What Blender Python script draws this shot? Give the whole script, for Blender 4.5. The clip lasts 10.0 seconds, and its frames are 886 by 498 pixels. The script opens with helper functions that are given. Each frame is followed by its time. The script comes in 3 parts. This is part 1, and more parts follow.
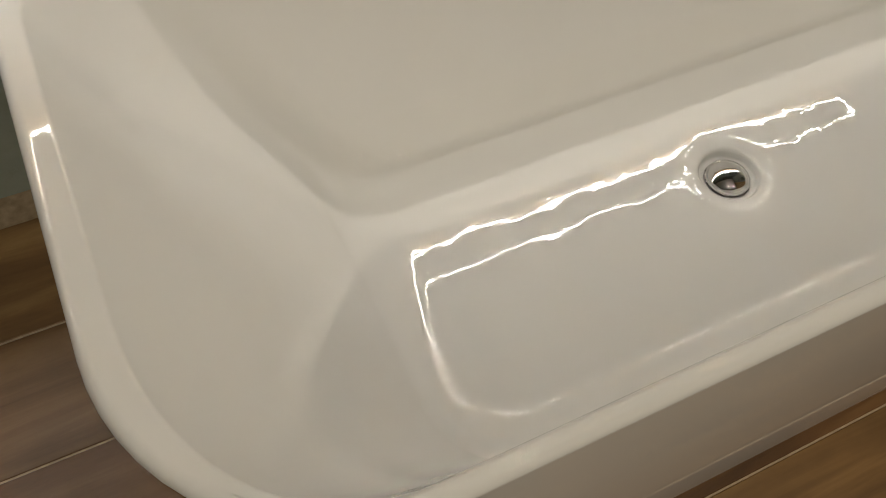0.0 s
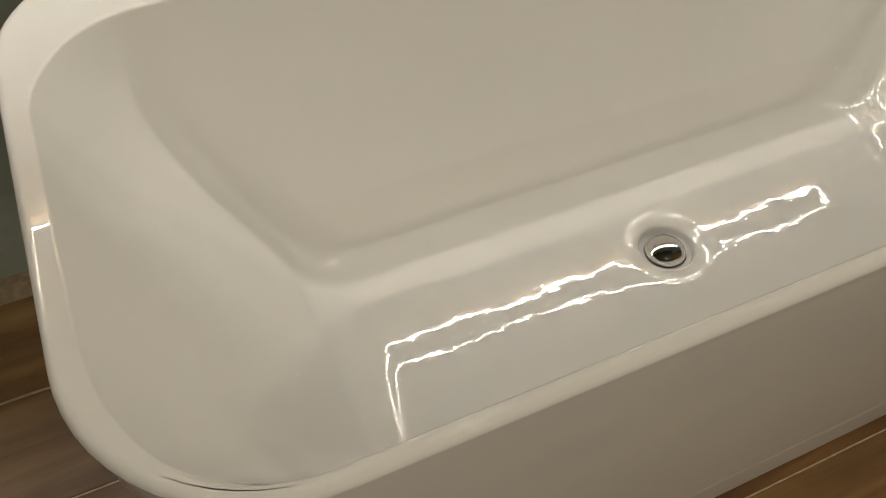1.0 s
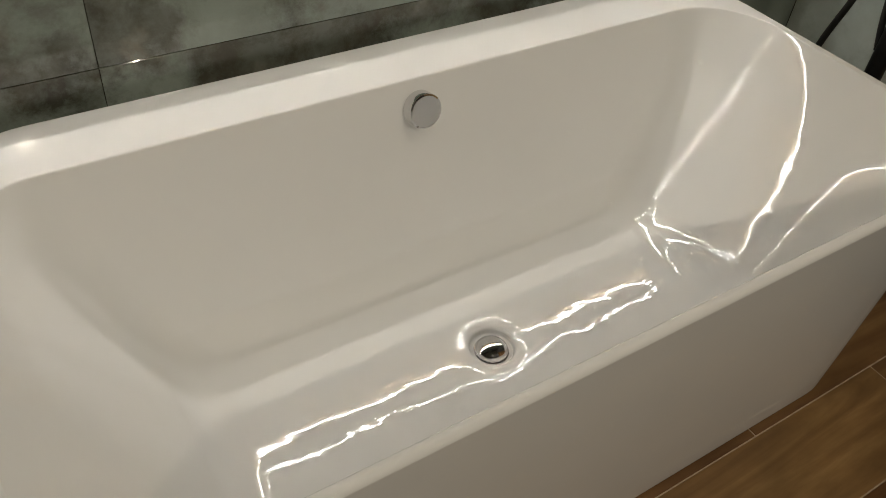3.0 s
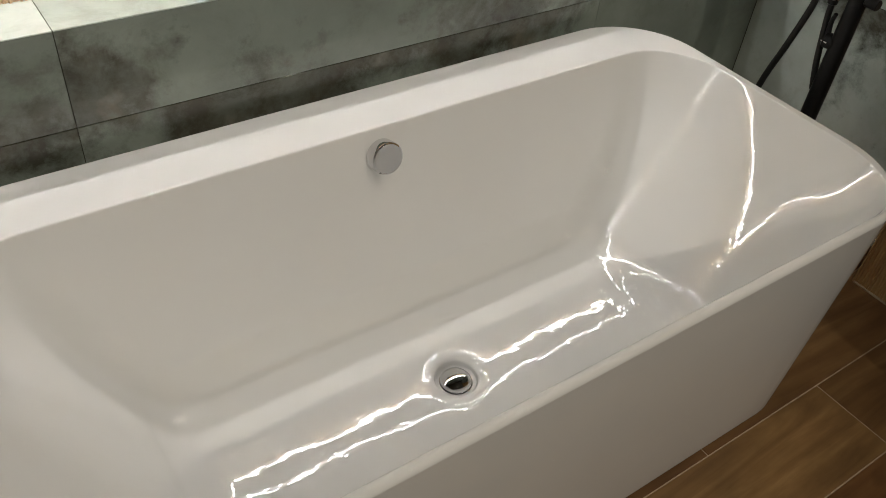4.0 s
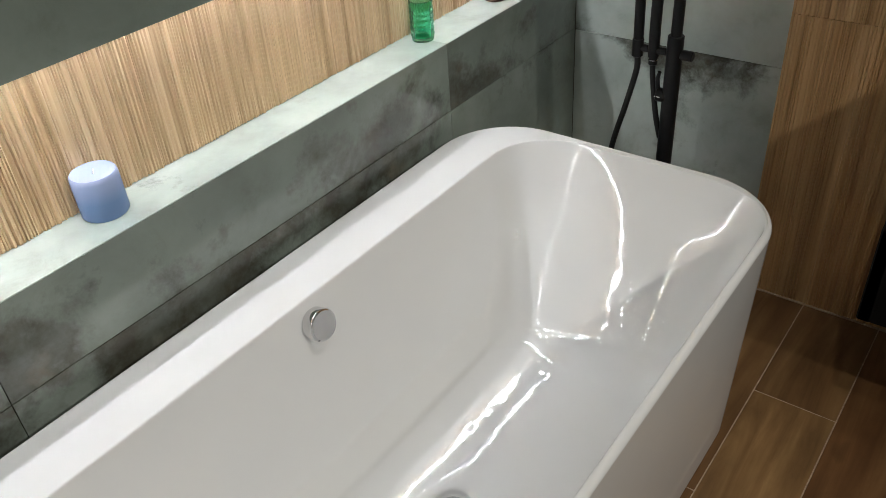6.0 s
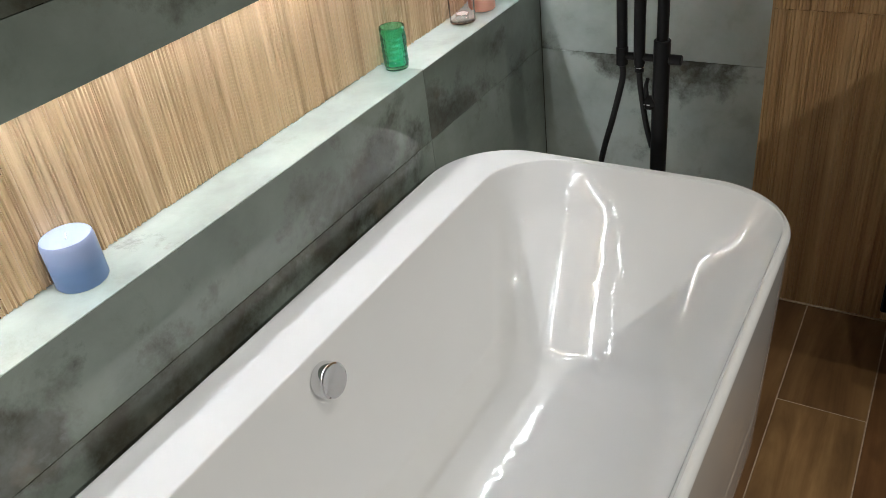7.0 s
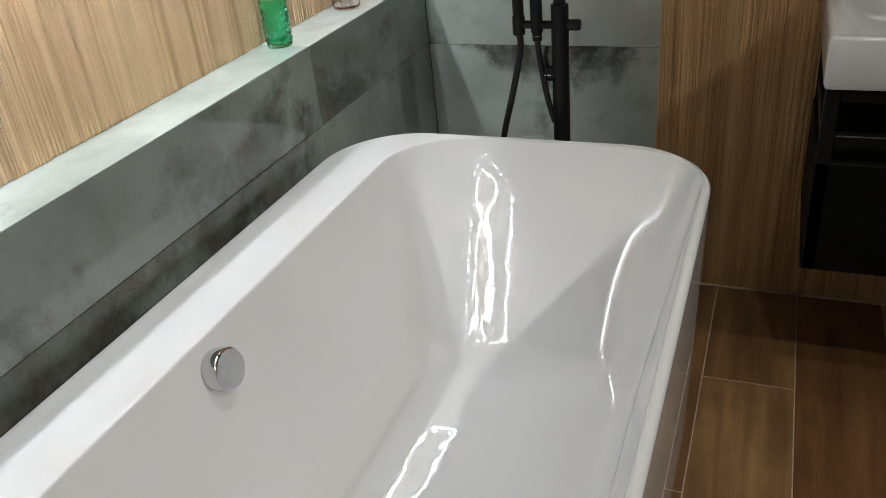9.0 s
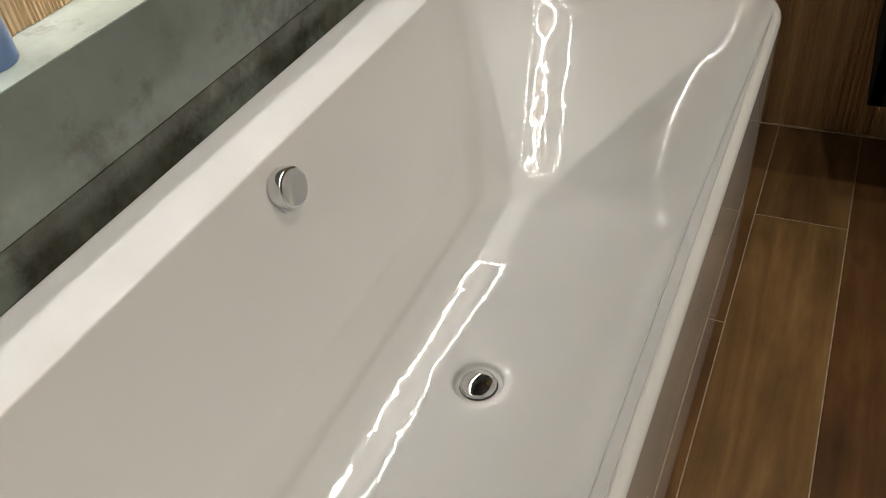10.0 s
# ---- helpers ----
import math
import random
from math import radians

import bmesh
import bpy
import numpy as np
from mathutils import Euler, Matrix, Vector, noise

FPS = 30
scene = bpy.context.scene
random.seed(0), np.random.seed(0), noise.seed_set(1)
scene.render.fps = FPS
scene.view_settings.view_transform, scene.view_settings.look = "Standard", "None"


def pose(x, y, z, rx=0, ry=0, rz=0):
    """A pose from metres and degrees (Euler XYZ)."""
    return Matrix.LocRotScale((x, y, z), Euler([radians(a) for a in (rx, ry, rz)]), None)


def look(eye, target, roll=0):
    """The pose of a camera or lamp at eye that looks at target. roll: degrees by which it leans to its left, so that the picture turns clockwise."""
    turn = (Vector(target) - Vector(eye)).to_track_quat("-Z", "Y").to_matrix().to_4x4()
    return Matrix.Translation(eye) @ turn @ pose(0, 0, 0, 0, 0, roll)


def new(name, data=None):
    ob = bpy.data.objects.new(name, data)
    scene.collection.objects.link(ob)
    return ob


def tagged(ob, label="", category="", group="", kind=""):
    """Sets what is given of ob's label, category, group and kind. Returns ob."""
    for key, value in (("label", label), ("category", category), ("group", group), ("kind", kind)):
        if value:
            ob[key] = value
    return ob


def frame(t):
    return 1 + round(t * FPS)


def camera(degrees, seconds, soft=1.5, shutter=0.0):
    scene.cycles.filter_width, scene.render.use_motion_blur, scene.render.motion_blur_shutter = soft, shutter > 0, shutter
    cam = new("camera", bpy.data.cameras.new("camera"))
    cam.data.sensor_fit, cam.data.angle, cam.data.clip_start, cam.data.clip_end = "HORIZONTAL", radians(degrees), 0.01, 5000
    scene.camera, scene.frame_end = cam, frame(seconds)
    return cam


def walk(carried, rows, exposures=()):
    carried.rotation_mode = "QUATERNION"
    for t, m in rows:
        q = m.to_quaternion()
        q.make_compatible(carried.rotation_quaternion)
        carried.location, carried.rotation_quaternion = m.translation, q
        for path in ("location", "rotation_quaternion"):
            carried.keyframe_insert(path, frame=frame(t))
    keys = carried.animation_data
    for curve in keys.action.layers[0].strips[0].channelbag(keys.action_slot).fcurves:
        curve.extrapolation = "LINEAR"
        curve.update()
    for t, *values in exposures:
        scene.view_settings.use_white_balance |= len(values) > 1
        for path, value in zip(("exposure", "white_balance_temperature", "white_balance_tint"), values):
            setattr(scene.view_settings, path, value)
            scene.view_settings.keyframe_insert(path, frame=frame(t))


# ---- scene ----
cam = camera(56.7, 10.0, soft=0.75)
PATH = [
    (0, (-2.056, -0.942, 1.034), (-1.508, 0.008, -0.638), 5.1),
    (0.5, (-2.008, -1.02, 1.064), (-1.513, 0.033, -0.563), 1.5),
    (1, (-2.021, -1.083, 1.102), (-1.445, 0.081, -0.42), 1.9),
    (1.5, (-2.031, -1.124, 1.173), (-1.381, 0.09, -0.277), 1.2),
    (2, (-2.023, -1.139, 1.235), (-1.3, 0.073, -0.182), 3.9),
    (2.5, (-2.038, -1.182, 1.268), (-1.213, 0.004, -0.115), 6.3),
    (4, (-2.028, -1.276, 1.405), (-1.103, -0.1, 0.078), 6.1),
    (4.5, (-2.047, -1.263, 1.438), (-1.089, -0.115, 0.11), 7.6),
    (5, (-2.089, -1.246, 1.453), (-1.018, -0.151, 0.168), 3.9),
    (5.5, (-2.104, -1.226, 1.508), (-0.941, -0.14, 0.297), -1.8),
    (6, (-2.122, -1.156, 1.518), (-0.865, -0.127, 0.351), -4.6),
    (7.5, (-2.107, -0.952, 1.382), (-0.636, -0.067, 0.356), -7.8),
    (8, (-2.093, -0.937, 1.307), (-0.509, -0.148, 0.375), -7.0),
    (8.5, (-2.088, -0.923, 1.25), (-0.461, -0.195, 0.342), -6.2),
    (9, (-2.114, -0.914, 1.222), (-0.523, -0.208, 0.237), -6.0),
    (9.5, (-2.135, -0.944, 1.224), (-0.662, -0.223, 0.079), -7.3),
    (10, (-2.154, -0.921, 1.215), (-0.823, -0.158, -0.067), -7.9),
]
EXPOSURES = [(0.0, 0.08, 6700, 7), (1.5, 0.02, 6900, 6), (2.5, -0.02, 6700, 6), (4.0, 0.04, 6250, 8), (4.5, 0.08, 6200, 8), (5.0, 0.13, 5950, 7), (5.5, 0.29, 5750, 7),
             (7.5, 0.43, 5650, 7), (8.5, 0.51, 5550, 6), (9.0, 0.34, 5600, 7), (9.5, 0.28, 5850, 8), (10.0, 0.18, 6250, 8)]
walk(cam, [(t, look(eye, target, roll)) for t, eye, target, roll in PATH], EXPOSURES)

# ---- world and lights ----
world = bpy.data.worlds.new("room_air")
scene.world = world
world.use_nodes = True
world.node_tree.nodes["Background"].inputs[0].default_value = (0.9, 0.95, 1.0, 1)
world.node_tree.nodes["Background"].inputs[1].default_value = 0.0

RIM = 0.541          # height of the bath's rim
LEDGE = 0.768        # top of the tiled ledge
SOFFIT = 1.073       # lower edge of the wall above the niche
LIP = 0.022          # the niche's soffit lies this far above that edge
CEIL = 2.60
SPOTS = [(-3.25, -2.90), (-1.80, -2.95), (-1.15, -2.95), (-0.66, -2.95), (0.10, -2.95), (-0.50, -1.30), (-1.35, -1.15)]
SPOT_POWER = [60, 66, 10, 11, 4, 8, 31]
SPOT_CONE = [40, 60, 100, 100, 100, 100, 64]
for (sx, sy), power, cone in zip(SPOTS, SPOT_POWER, SPOT_CONE):
    lamp = bpy.data.lights.new("downlight_beam", "SPOT")
    lamp.energy, lamp.spot_size, lamp.spot_blend, lamp.shadow_soft_size = power, radians(cone), 0.7, 0.018
    lamp.color = (1.0, 0.88, 0.71)
    ob = new("downlight_beam", lamp)
    ob.matrix_world = look((sx, sy, CEIL - 0.02), (sx * 0.2 - 1.08, -0.55, 0.3))


# ---- materials ----
class Nodes:
    """A short way to write node materials."""

    def __init__(self, name):
        self.mat = bpy.data.materials.new(name)
        self.mat.use_nodes = True
        self.tree = self.mat.node_tree
        self.bsdf = self.tree.nodes["Principled BSDF"]
        self.out = self.tree.nodes["Material Output"]

    def add(self, kind, **values):
        node = self.tree.nodes.new(kind)
        for key, value in values.items():
            key = key.replace("_", " ")
            node.inputs[key.title() if key.title() in node.inputs else key].default_value = value
        return node

    def link(self, a, b):
        self.tree.links.new(a, b)

    def set(self, **values):
        for key, value in values.items():
            self.bsdf.inputs[key.replace("_", " ")].default_value = value
        return self

    def coords(self, scale=(1, 1, 1), per_object=False):
        tc = self.add("ShaderNodeTexCoord")
        mp = self.add("ShaderNodeMapping")
        mp.inputs["Scale"].default_value = scale
        self.link(tc.outputs["Object"], mp.inputs["Vector"])
        if per_object:
            info = self.add("ShaderNodeObjectInfo")
            mul = self.add("ShaderNodeVectorMath")
            mul.operation = "SCALE"
            mul.inputs[0].default_value = (37.0, 19.0, 53.0)
            self.link(info.outputs["Random"], mul.inputs["Scale"])
            self.link(mul.outputs["Vector"], mp.inputs["Location"])
        return mp.outputs["Vector"]

    def noise(self, vec, scale, detail=4.0, rough=0.55, distort=0.0):
        n = self.add("ShaderNodeTexNoise")
        n.inputs["Scale"].default_value, n.inputs["Detail"].default_value = scale, detail
        n.inputs["Roughness"].default_value, n.inputs["Distortion"].default_value = rough, distort
        self.link(vec, n.inputs["Vector"])
        return n.outputs["Fac"]

    def ramp(self, fac, stops):
        r = self.add("ShaderNodeValToRGB")
        e = r.color_ramp.elements
        while len(e) < len(stops):
            e.new(0.5)
        for el, (p, c) in zip(e, stops):
            el.position, el.color = p, (*c, 1) if len(c) == 3 else c
        self.link(fac, r.inputs["Fac"])
        return r.outputs["Color"]

    def mix(self, fac, a, b, mode="MIX"):
        m = self.add("ShaderNodeMix")
        m.data_type, m.blend_type = "RGBA", mode
        for idx, value in ((0, fac), (6, a), (7, b)):
            if isinstance(value, (int, float)):
                m.inputs[idx].default_value = value
            elif isinstance(value, tuple):
                m.inputs[idx].default_value = (*value, 1)
            else:
                self.link(value, m.inputs[idx])
        return m.outputs[2]

    def bump(self, height, strength, distance):
        b = self.add("ShaderNodeBump")
        b.inputs["Distance"].default_value = distance
        if isinstance(strength, float):
            b.inputs["Strength"].default_value = strength
        else:
            self.link(strength, b.inputs["Strength"])
        self.link(height, b.inputs["Height"])
        self.link(b.outputs["Normal"], self.bsdf.inputs["Normal"])

    def color(self, socket):
        self.link(socket, self.bsdf.inputs["Base Color"])

    def rough(self, socket):
        self.link(socket, self.bsdf.inputs["Roughness"])


def grey(v):
    return (v, v, v)


def mat_acrylic():
    n = Nodes("white_acrylic")
    v = n.coords()
    n.color(n.ramp(n.noise(v, 3.0, 3), [(0.3, (0.69, 0.69, 0.685)), (0.7, (0.72, 0.72, 0.715))]))
    n.set(Roughness=0.004, IOR=1.55)
    wave = n.mix(0.075, n.noise(v, 13.0, 1.5), n.noise(v, 70.0, 1.0))
    # the long sides are flat and true, the bed and the ends slightly wavy
    geo = n.add("ShaderNodeNewGeometry")
    sep = n.add("ShaderNodeSeparateXYZ")
    n.link(geo.outputs["Normal"], sep.inputs["Vector"])
    side = n.add("ShaderNodeMath")
    side.operation = "ABSOLUTE"
    n.link(sep.outputs["Y"], side.inputs[0])
    n.bump(wave, n.ramp(side.outputs[0], [(0.03, grey(0.48)), (0.22, grey(0.0))]), 0.0014)
    return n.mat


def mat_ceramic():
    n = Nodes("white_ceramic")
    n.color(n.ramp(n.noise(n.coords(), 6.0), [(0.3, (0.70, 0.69, 0.68)), (0.7, (0.76, 0.75, 0.74))]))
    n.set(Roughness=0.09)
    return n.mat


def mat_patina(name, shades, stain):
    """Polished grey-green tile with cloudy rust-brown stains."""
    n = Nodes(name)
    v = n.coords(per_object=True)
    base = n.ramp(n.noise(v, 1.6, 5, 0.55, 0.1), list(zip((0.28, 0.48, 0.68), shades)))
    mottle = n.ramp(n.noise(v, 7.5, 9, 0.72, 0.3), [(0.34, (0.84, 0.83, 0.80)), (0.46, (0.96, 0.96, 0.95)), (0.62, (1.03, 1.03, 1.03))])
    base = n.mix(1.0, base, mottle, "MULTIPLY")
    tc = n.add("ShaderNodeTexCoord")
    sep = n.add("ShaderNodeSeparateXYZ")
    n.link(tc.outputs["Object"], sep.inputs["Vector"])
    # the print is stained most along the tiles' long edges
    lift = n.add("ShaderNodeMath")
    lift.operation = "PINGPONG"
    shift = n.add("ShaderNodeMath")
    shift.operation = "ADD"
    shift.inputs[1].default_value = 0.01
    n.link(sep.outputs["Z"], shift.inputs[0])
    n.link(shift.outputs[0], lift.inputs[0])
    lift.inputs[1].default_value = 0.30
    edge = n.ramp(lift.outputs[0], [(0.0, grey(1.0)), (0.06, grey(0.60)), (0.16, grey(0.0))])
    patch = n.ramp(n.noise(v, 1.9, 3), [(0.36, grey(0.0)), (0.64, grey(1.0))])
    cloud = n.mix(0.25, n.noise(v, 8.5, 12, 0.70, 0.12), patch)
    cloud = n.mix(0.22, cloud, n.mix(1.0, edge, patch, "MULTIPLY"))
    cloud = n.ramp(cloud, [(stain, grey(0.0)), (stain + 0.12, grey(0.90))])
    fleck = n.ramp(n.noise(v, 13.0, 8, 0.7, 0.2), [(0.40, grey(0.0)), (0.60, grey(1.0))])
    rust = n.ramp(n.noise(v, 9.0, 5), [(0.35, (0.028, 0.026, 0.018)), (0.6, (0.062, 0.055, 0.038)), (0.8, (0.19, 0.17, 0.125))])
    both = n.mix(1.0, cloud, fleck, "MULTIPLY")
    soft = n.mix(0.62, both, cloud, "LIGHTEN")
    n.color(n.mix(soft, base, rust))
    n.rough(n.ramp(soft, [(0.0, grey(0.008)), (1.0, grey(0.045))]))
    n.set(IOR=1.62)
    return n.mat


def mat_wood_relief(name, low, mid, high):
    """Wood-look ribbed wall tile, streaked along the ribs."""
    n = Nodes(name)
    v = n.coords((55.0, 55.0, 1.3), per_object=True)
    streak = n.noise(v, 1.0, 5, 0.6, 0.3)
    col = n.ramp(streak, [(0.26, low), (0.46, mid), (0.72, high)])
    broad = n.ramp(n.noise(n.coords((5.0, 5.0, 0.8)), 1.0, 3), [(0.3, grey(0.90)), (0.7, grey(1.04))])
    n.color(n.mix(1.0, col, broad, "MULTIPLY"))
    n.set(Roughness=0.45)
    n.bump(n.noise(n.coords((160.0, 160.0, 3.0)), 1.0, 4), 0.5, 0.0012)
    return n.mat


def mat_plank():
    n = Nodes("brown_wood_plank_tile")
    v = n.coords((1.2, 11.0, 11.0), per_object=True)
    grain = n.noise(v, 1.0, 6, 0.6, 1.4)
    col = n.ramp(grain, [(0.28, (0.078, 0.042, 0.018)), (0.5, (0.148, 0.084, 0.036)), (0.75, (0.235, 0.148, 0.066))])
    info = n.add("ShaderNodeObjectInfo")
    tone = n.ramp(info.outputs["Random"], [(0.0, (0.78, 0.66, 0.60)), (0.55, (0.95, 0.90, 0.85)), (1.0, (1.35, 1.36, 1.28))])
    knots = n.ramp(n.noise(n.coords((4.0, 9.0, 9.0), per_object=True), 1.0, 2), [(0.70, grey(1.0)), (0.80, grey(0.45))])
    blotch = n.ramp(n.noise(n.coords((2.5, 5.0, 5.0), per_object=True), 1.6, 6, 0.6), [(0.32, grey(0.72)), (0.66, grey(1.14))])
    col = n.mix(1.0, col, blotch, "MULTIPLY")
    n.color(n.mix(1.0, n.mix(1.0, col, tone, "MULTIPLY"), knots, "MULTIPLY"))
    n.rough(n.ramp(grain, [(0.3, grey(0.42)), (0.7, grey(0.30))]))
    n.set(Specular_IOR_Level=0.35)
    n.bump(n.noise(n.coords((6.0, 90.0, 90.0)), 1.0, 4), 0.25, 0.0006)
    return n.mat


def mat_plain(name, c, rough, metal=0.0, wobble=0.12, scale=12.0, bump=0.0, spec=0.5):
    n = Nodes(name)
    lo, hi = tuple(x * (1 - wobble) for x in c), tuple(min(1.0, x * (1 + wobble)) for x in c)
    v = n.coords()
    n.color(n.ramp(n.noise(v, scale, 5), [(0.3, lo), (0.7, hi)]))
    n.set(Roughness=rough, Metallic=metal)
    n.set(Specular_IOR_Level=spec)
    if bump:
        n.bump(n.noise(v, scale * 9, 3), 0.3, bump)
    return n.mat


def mat_glass(name, c, rough=0.01, ior=1.26):
    n = Nodes(name)
    n.set(Base_Color=(*c, 1), Roughness=rough, IOR=ior, Transmission_Weight=1.0)
    return n.mat


def mat_wax(name, top, low):
    n = Nodes(name)
    tc = n.add("ShaderNodeTexCoord")
    sep = n.add("ShaderNodeSeparateXYZ")
    n.link(tc.outputs["Object"], sep.inputs["Vector"])
    mr = n.add("ShaderNodeMapRange")
    mr.inputs["From Min"].default_value, mr.inputs["From Max"].default_value = 0.03, 0.085
    n.link(sep.outputs["Z"], mr.inputs["Value"])
    band = n.mix(0.12, mr.outputs["Result"], n.noise(n.coords(), 40.0, 3))
    n.color(n.ramp(band, [(0.1, low), (0.9, top)]))
    n.set(Roughness=0.5, Subsurface_Weight=0.3, Subsurface_Radius=(0.02, 0.02, 0.025))
    n.bump(n.noise(n.coords(), 90.0, 3), 0.15, 0.0005)
    return n.mat


def mat_light(name, c, strength):
    n = Nodes(name)
    n.set(Base_Color=(0, 0, 0, 1), Emission_Color=(*c, 1), Emission_Strength=strength)
    return n.mat


# RIBBED is the oak tile lightened for the LED glow in the niche.
ACRYLIC, CERAMIC, PATINA, RIBBED, PLANK = mat_acrylic(), mat_ceramic(), mat_patina("patina_tile", ((0.12, 0.140, 0.120), (0.19, 0.222, 0.195), (0.30, 0.34, 0.305)), 0.445), mat_wood_relief("lit_oak_tile", (0.40, 0.270, 0.150), (0.60, 0.440, 0.265), (0.74, 0.570, 0.375)), mat_plank()
# Niche oak again, coloured darker and warmer for the end wall's dimmer light.
DIM_RIBBED = mat_wood_relief("dim_oak_tile", (0.31, 0.180, 0.072), (0.50, 0.318, 0.138), (0.64, 0.430, 0.205))
# Patina print with fewer stains; light on ledge and end wall coloured in.
LIT_PATINA = mat_patina("lit_patina_tile", ((0.30, 0.345, 0.315), (0.50, 0.56, 0.52), (0.63, 0.68, 0.65)), 0.515)
CHROME = mat_plain("chrome", (0.72, 0.72, 0.73), 0.05, 1.0, 0.02)
BLACK = mat_plain("matt_black_metal", (0.005, 0.005, 0.0055), 0.42, 0.0, 0.2, 30, 0.0, 0.3)
BLACK_WOOD = mat_plain("black_cabinet_board", (0.004, 0.004, 0.004), 0.7, 0.0, 0.3, 25, 0.0, 0.12)
RUBBER = mat_plain("black_hose", (0.005, 0.005, 0.005), 0.5, 0.0, 0.2, 60)
GROUT = mat_plain("pale_grout", (0.37, 0.28, 0.19), 0.85, 0.0, 0.25, 60, 0.0005)
DARK_GROUT = mat_plain("dark_grout", (0.085, 0.085, 0.07), 0.8, 0.0, 0.25, 60)
PLASTER = mat_plain("dim_plaster", (0.55, 0.53, 0.50), 0.8, 0.0, 0.08, 4)
CEILING = mat_plain("ceiling_paint", (0.22, 0.22, 0.215), 0.8, 0.0, 0.05, 4)
LED = mat_light("led_line", (1.0, 0.935, 0.885), 77.0)
BULB = mat_light("spot_glow", (1.0, 0.9, 0.76), 140.0)
GREEN_GLASS = mat_glass("green_glass", (0.36, 0.93, 0.66), 0.01, 1.38)
PINK_GLASS = mat_glass("pink_glass", (1.0, 0.93, 0.92))
TEAL_GLASS = mat_glass("teal_glass", (0.66, 0.95, 0.95))
BLUE_WAX = mat_wax("blue_wax", (0.33, 0.38, 0.56), (0.16, 0.25, 0.46))
PINK_WAX = mat_wax("salmon_wax", (0.88, 0.50, 0.37), (0.84, 0.44, 0.32))
WHITE_WAX = mat_plain("white_wax", (0.8, 0.78, 0.74), 0.5)


# ---- mesh helpers ----
def mesh_of(name, bm, material, smooth=True, angle=40):
    me = bpy.data.meshes.new(name)
    bmesh.ops.recalc_face_normals(bm, faces=bm.faces)
    bm.to_mesh(me)
    bm.free()
    me.materials.append(material)
    if smooth:
        me.shade_smooth()
        me.set_sharp_from_angle(angle=radians(angle))
    return me


def part(name, bm, material, parent=None, label="", smooth=True, angle=40):
    ob = new(name, mesh_of(name, bm, material, smooth, angle))
    if parent is not None:
        ob.parent = parent
    if label:
        tagged(ob, label)
    return ob


def thing(name, at, label, category, group=""):
    ob = new(name)
    ob.empty_display_size = 0.05
    ob.location = at
    return tagged(ob, label, category, group)


def box(x0, x1, y0, y1, z0, z1, bevel=0.0, seg=2, bm=None):
    own = bmesh.new()
    r = bmesh.ops.create_cube(own, size=1.0)
    for v in r["verts"]:
        v.co = Vector(((x0 + x1) / 2 + v.co.x * (x1 - x0), (y0 + y1) / 2 + v.co.y * (y1 - y0), (z0 + z1) / 2 + v.co.z * (z1 - z0)))
    if bevel:
        bmesh.ops.bevel(own, geom=own.edges[:], offset=bevel, segments=seg, affect="EDGES", profile=0.5)
    if bm is None:
        return own
    me = bpy.data.meshes.new("tmp")
    own.to_mesh(me)
    own.free()
    bm.from_mesh(me)
    bpy.data.meshes.remove(me)
    return bm


def lathe(profile, n=40, close=False):
    """A turned body from (radius, z) pairs."""
    bm = bmesh.new()
    rings = []
    for r, z in profile:
        if r < 1e-6:
            rings.append([bm.verts.new((0, 0, z))])
        else:
            rings.append([bm.verts.new((r * math.cos(a), r * math.sin(a), z)) for a in (2 * math.pi * i / n for i in range(n))])
    pairs = list(zip(rings, rings[1:]))
    if close:
        pairs.append((rings[-1], rings[0]))
    for a, b in pairs:
        for i in range(n):
            j = (i + 1) % n
            if len(a) == 1 and len(b) > 1:
                bm.faces.new((a[0], b[i], b[j]))
            elif len(b) == 1 and len(a) > 1:
                bm.faces.new((a[i], a[j], b[0]))
            elif len(a) > 1:
                bm.faces.new((a[i], a[j], b[j], b[i]))
    return bm


def tube(points, radius, n=16, smooth_steps=8, cap=True):
    """A round pipe along a smooth line through the points; radius may be a list."""
    pts = [Vector(p) for p in points]
    rad = radius if isinstance(radius, list) else [radius] * len(pts)
    line, rr = [], []
    for i in range(len(pts) - 1):
        p0, p1, p2, p3 = pts[max(i - 1, 0)], pts[i], pts[i + 1], pts[min(i + 2, len(pts) - 1)]
        for s in range(smooth_steps):
            t = s / smooth_steps
            line.append(0.5 * ((2 * p1) + (p2 - p0) * t + (2 * p0 - 5 * p1 + 4 * p2 - p3) * t * t + (3 * p1 - p0 - 3 * p2 + p3) * t ** 3))
            rr.append(rad[i] * (1 - t) + rad[i + 1] * t)
    line.append(pts[-1])
    rr.append(rad[-1])
    bm = bmesh.new()
    ref = Vector((0.31, 0.83, 0.46))
    rings = []
    for i, p in enumerate(line):
        d = (line[min(i + 1, len(line) - 1)] - line[max(i - 1, 0)]).normalized()
        ref = (ref - d * ref.dot(d)).normalized()
        side = d.cross(ref)
        rings.append([bm.verts.new(p + rr[i] * (math.cos(a) * ref + math.sin(a) * side)) for a in (2 * math.pi * k / n for k in range(n))])
    for a, b in zip(rings, rings[1:]):
        for i in range(n):
            bm.faces.new((a[i], a[(i + 1) % n], b[(i + 1) % n], b[i]))
    if cap:
        bm.faces.new(rings[0])
        bm.faces.new(rings[-1][::-1])
    return bm


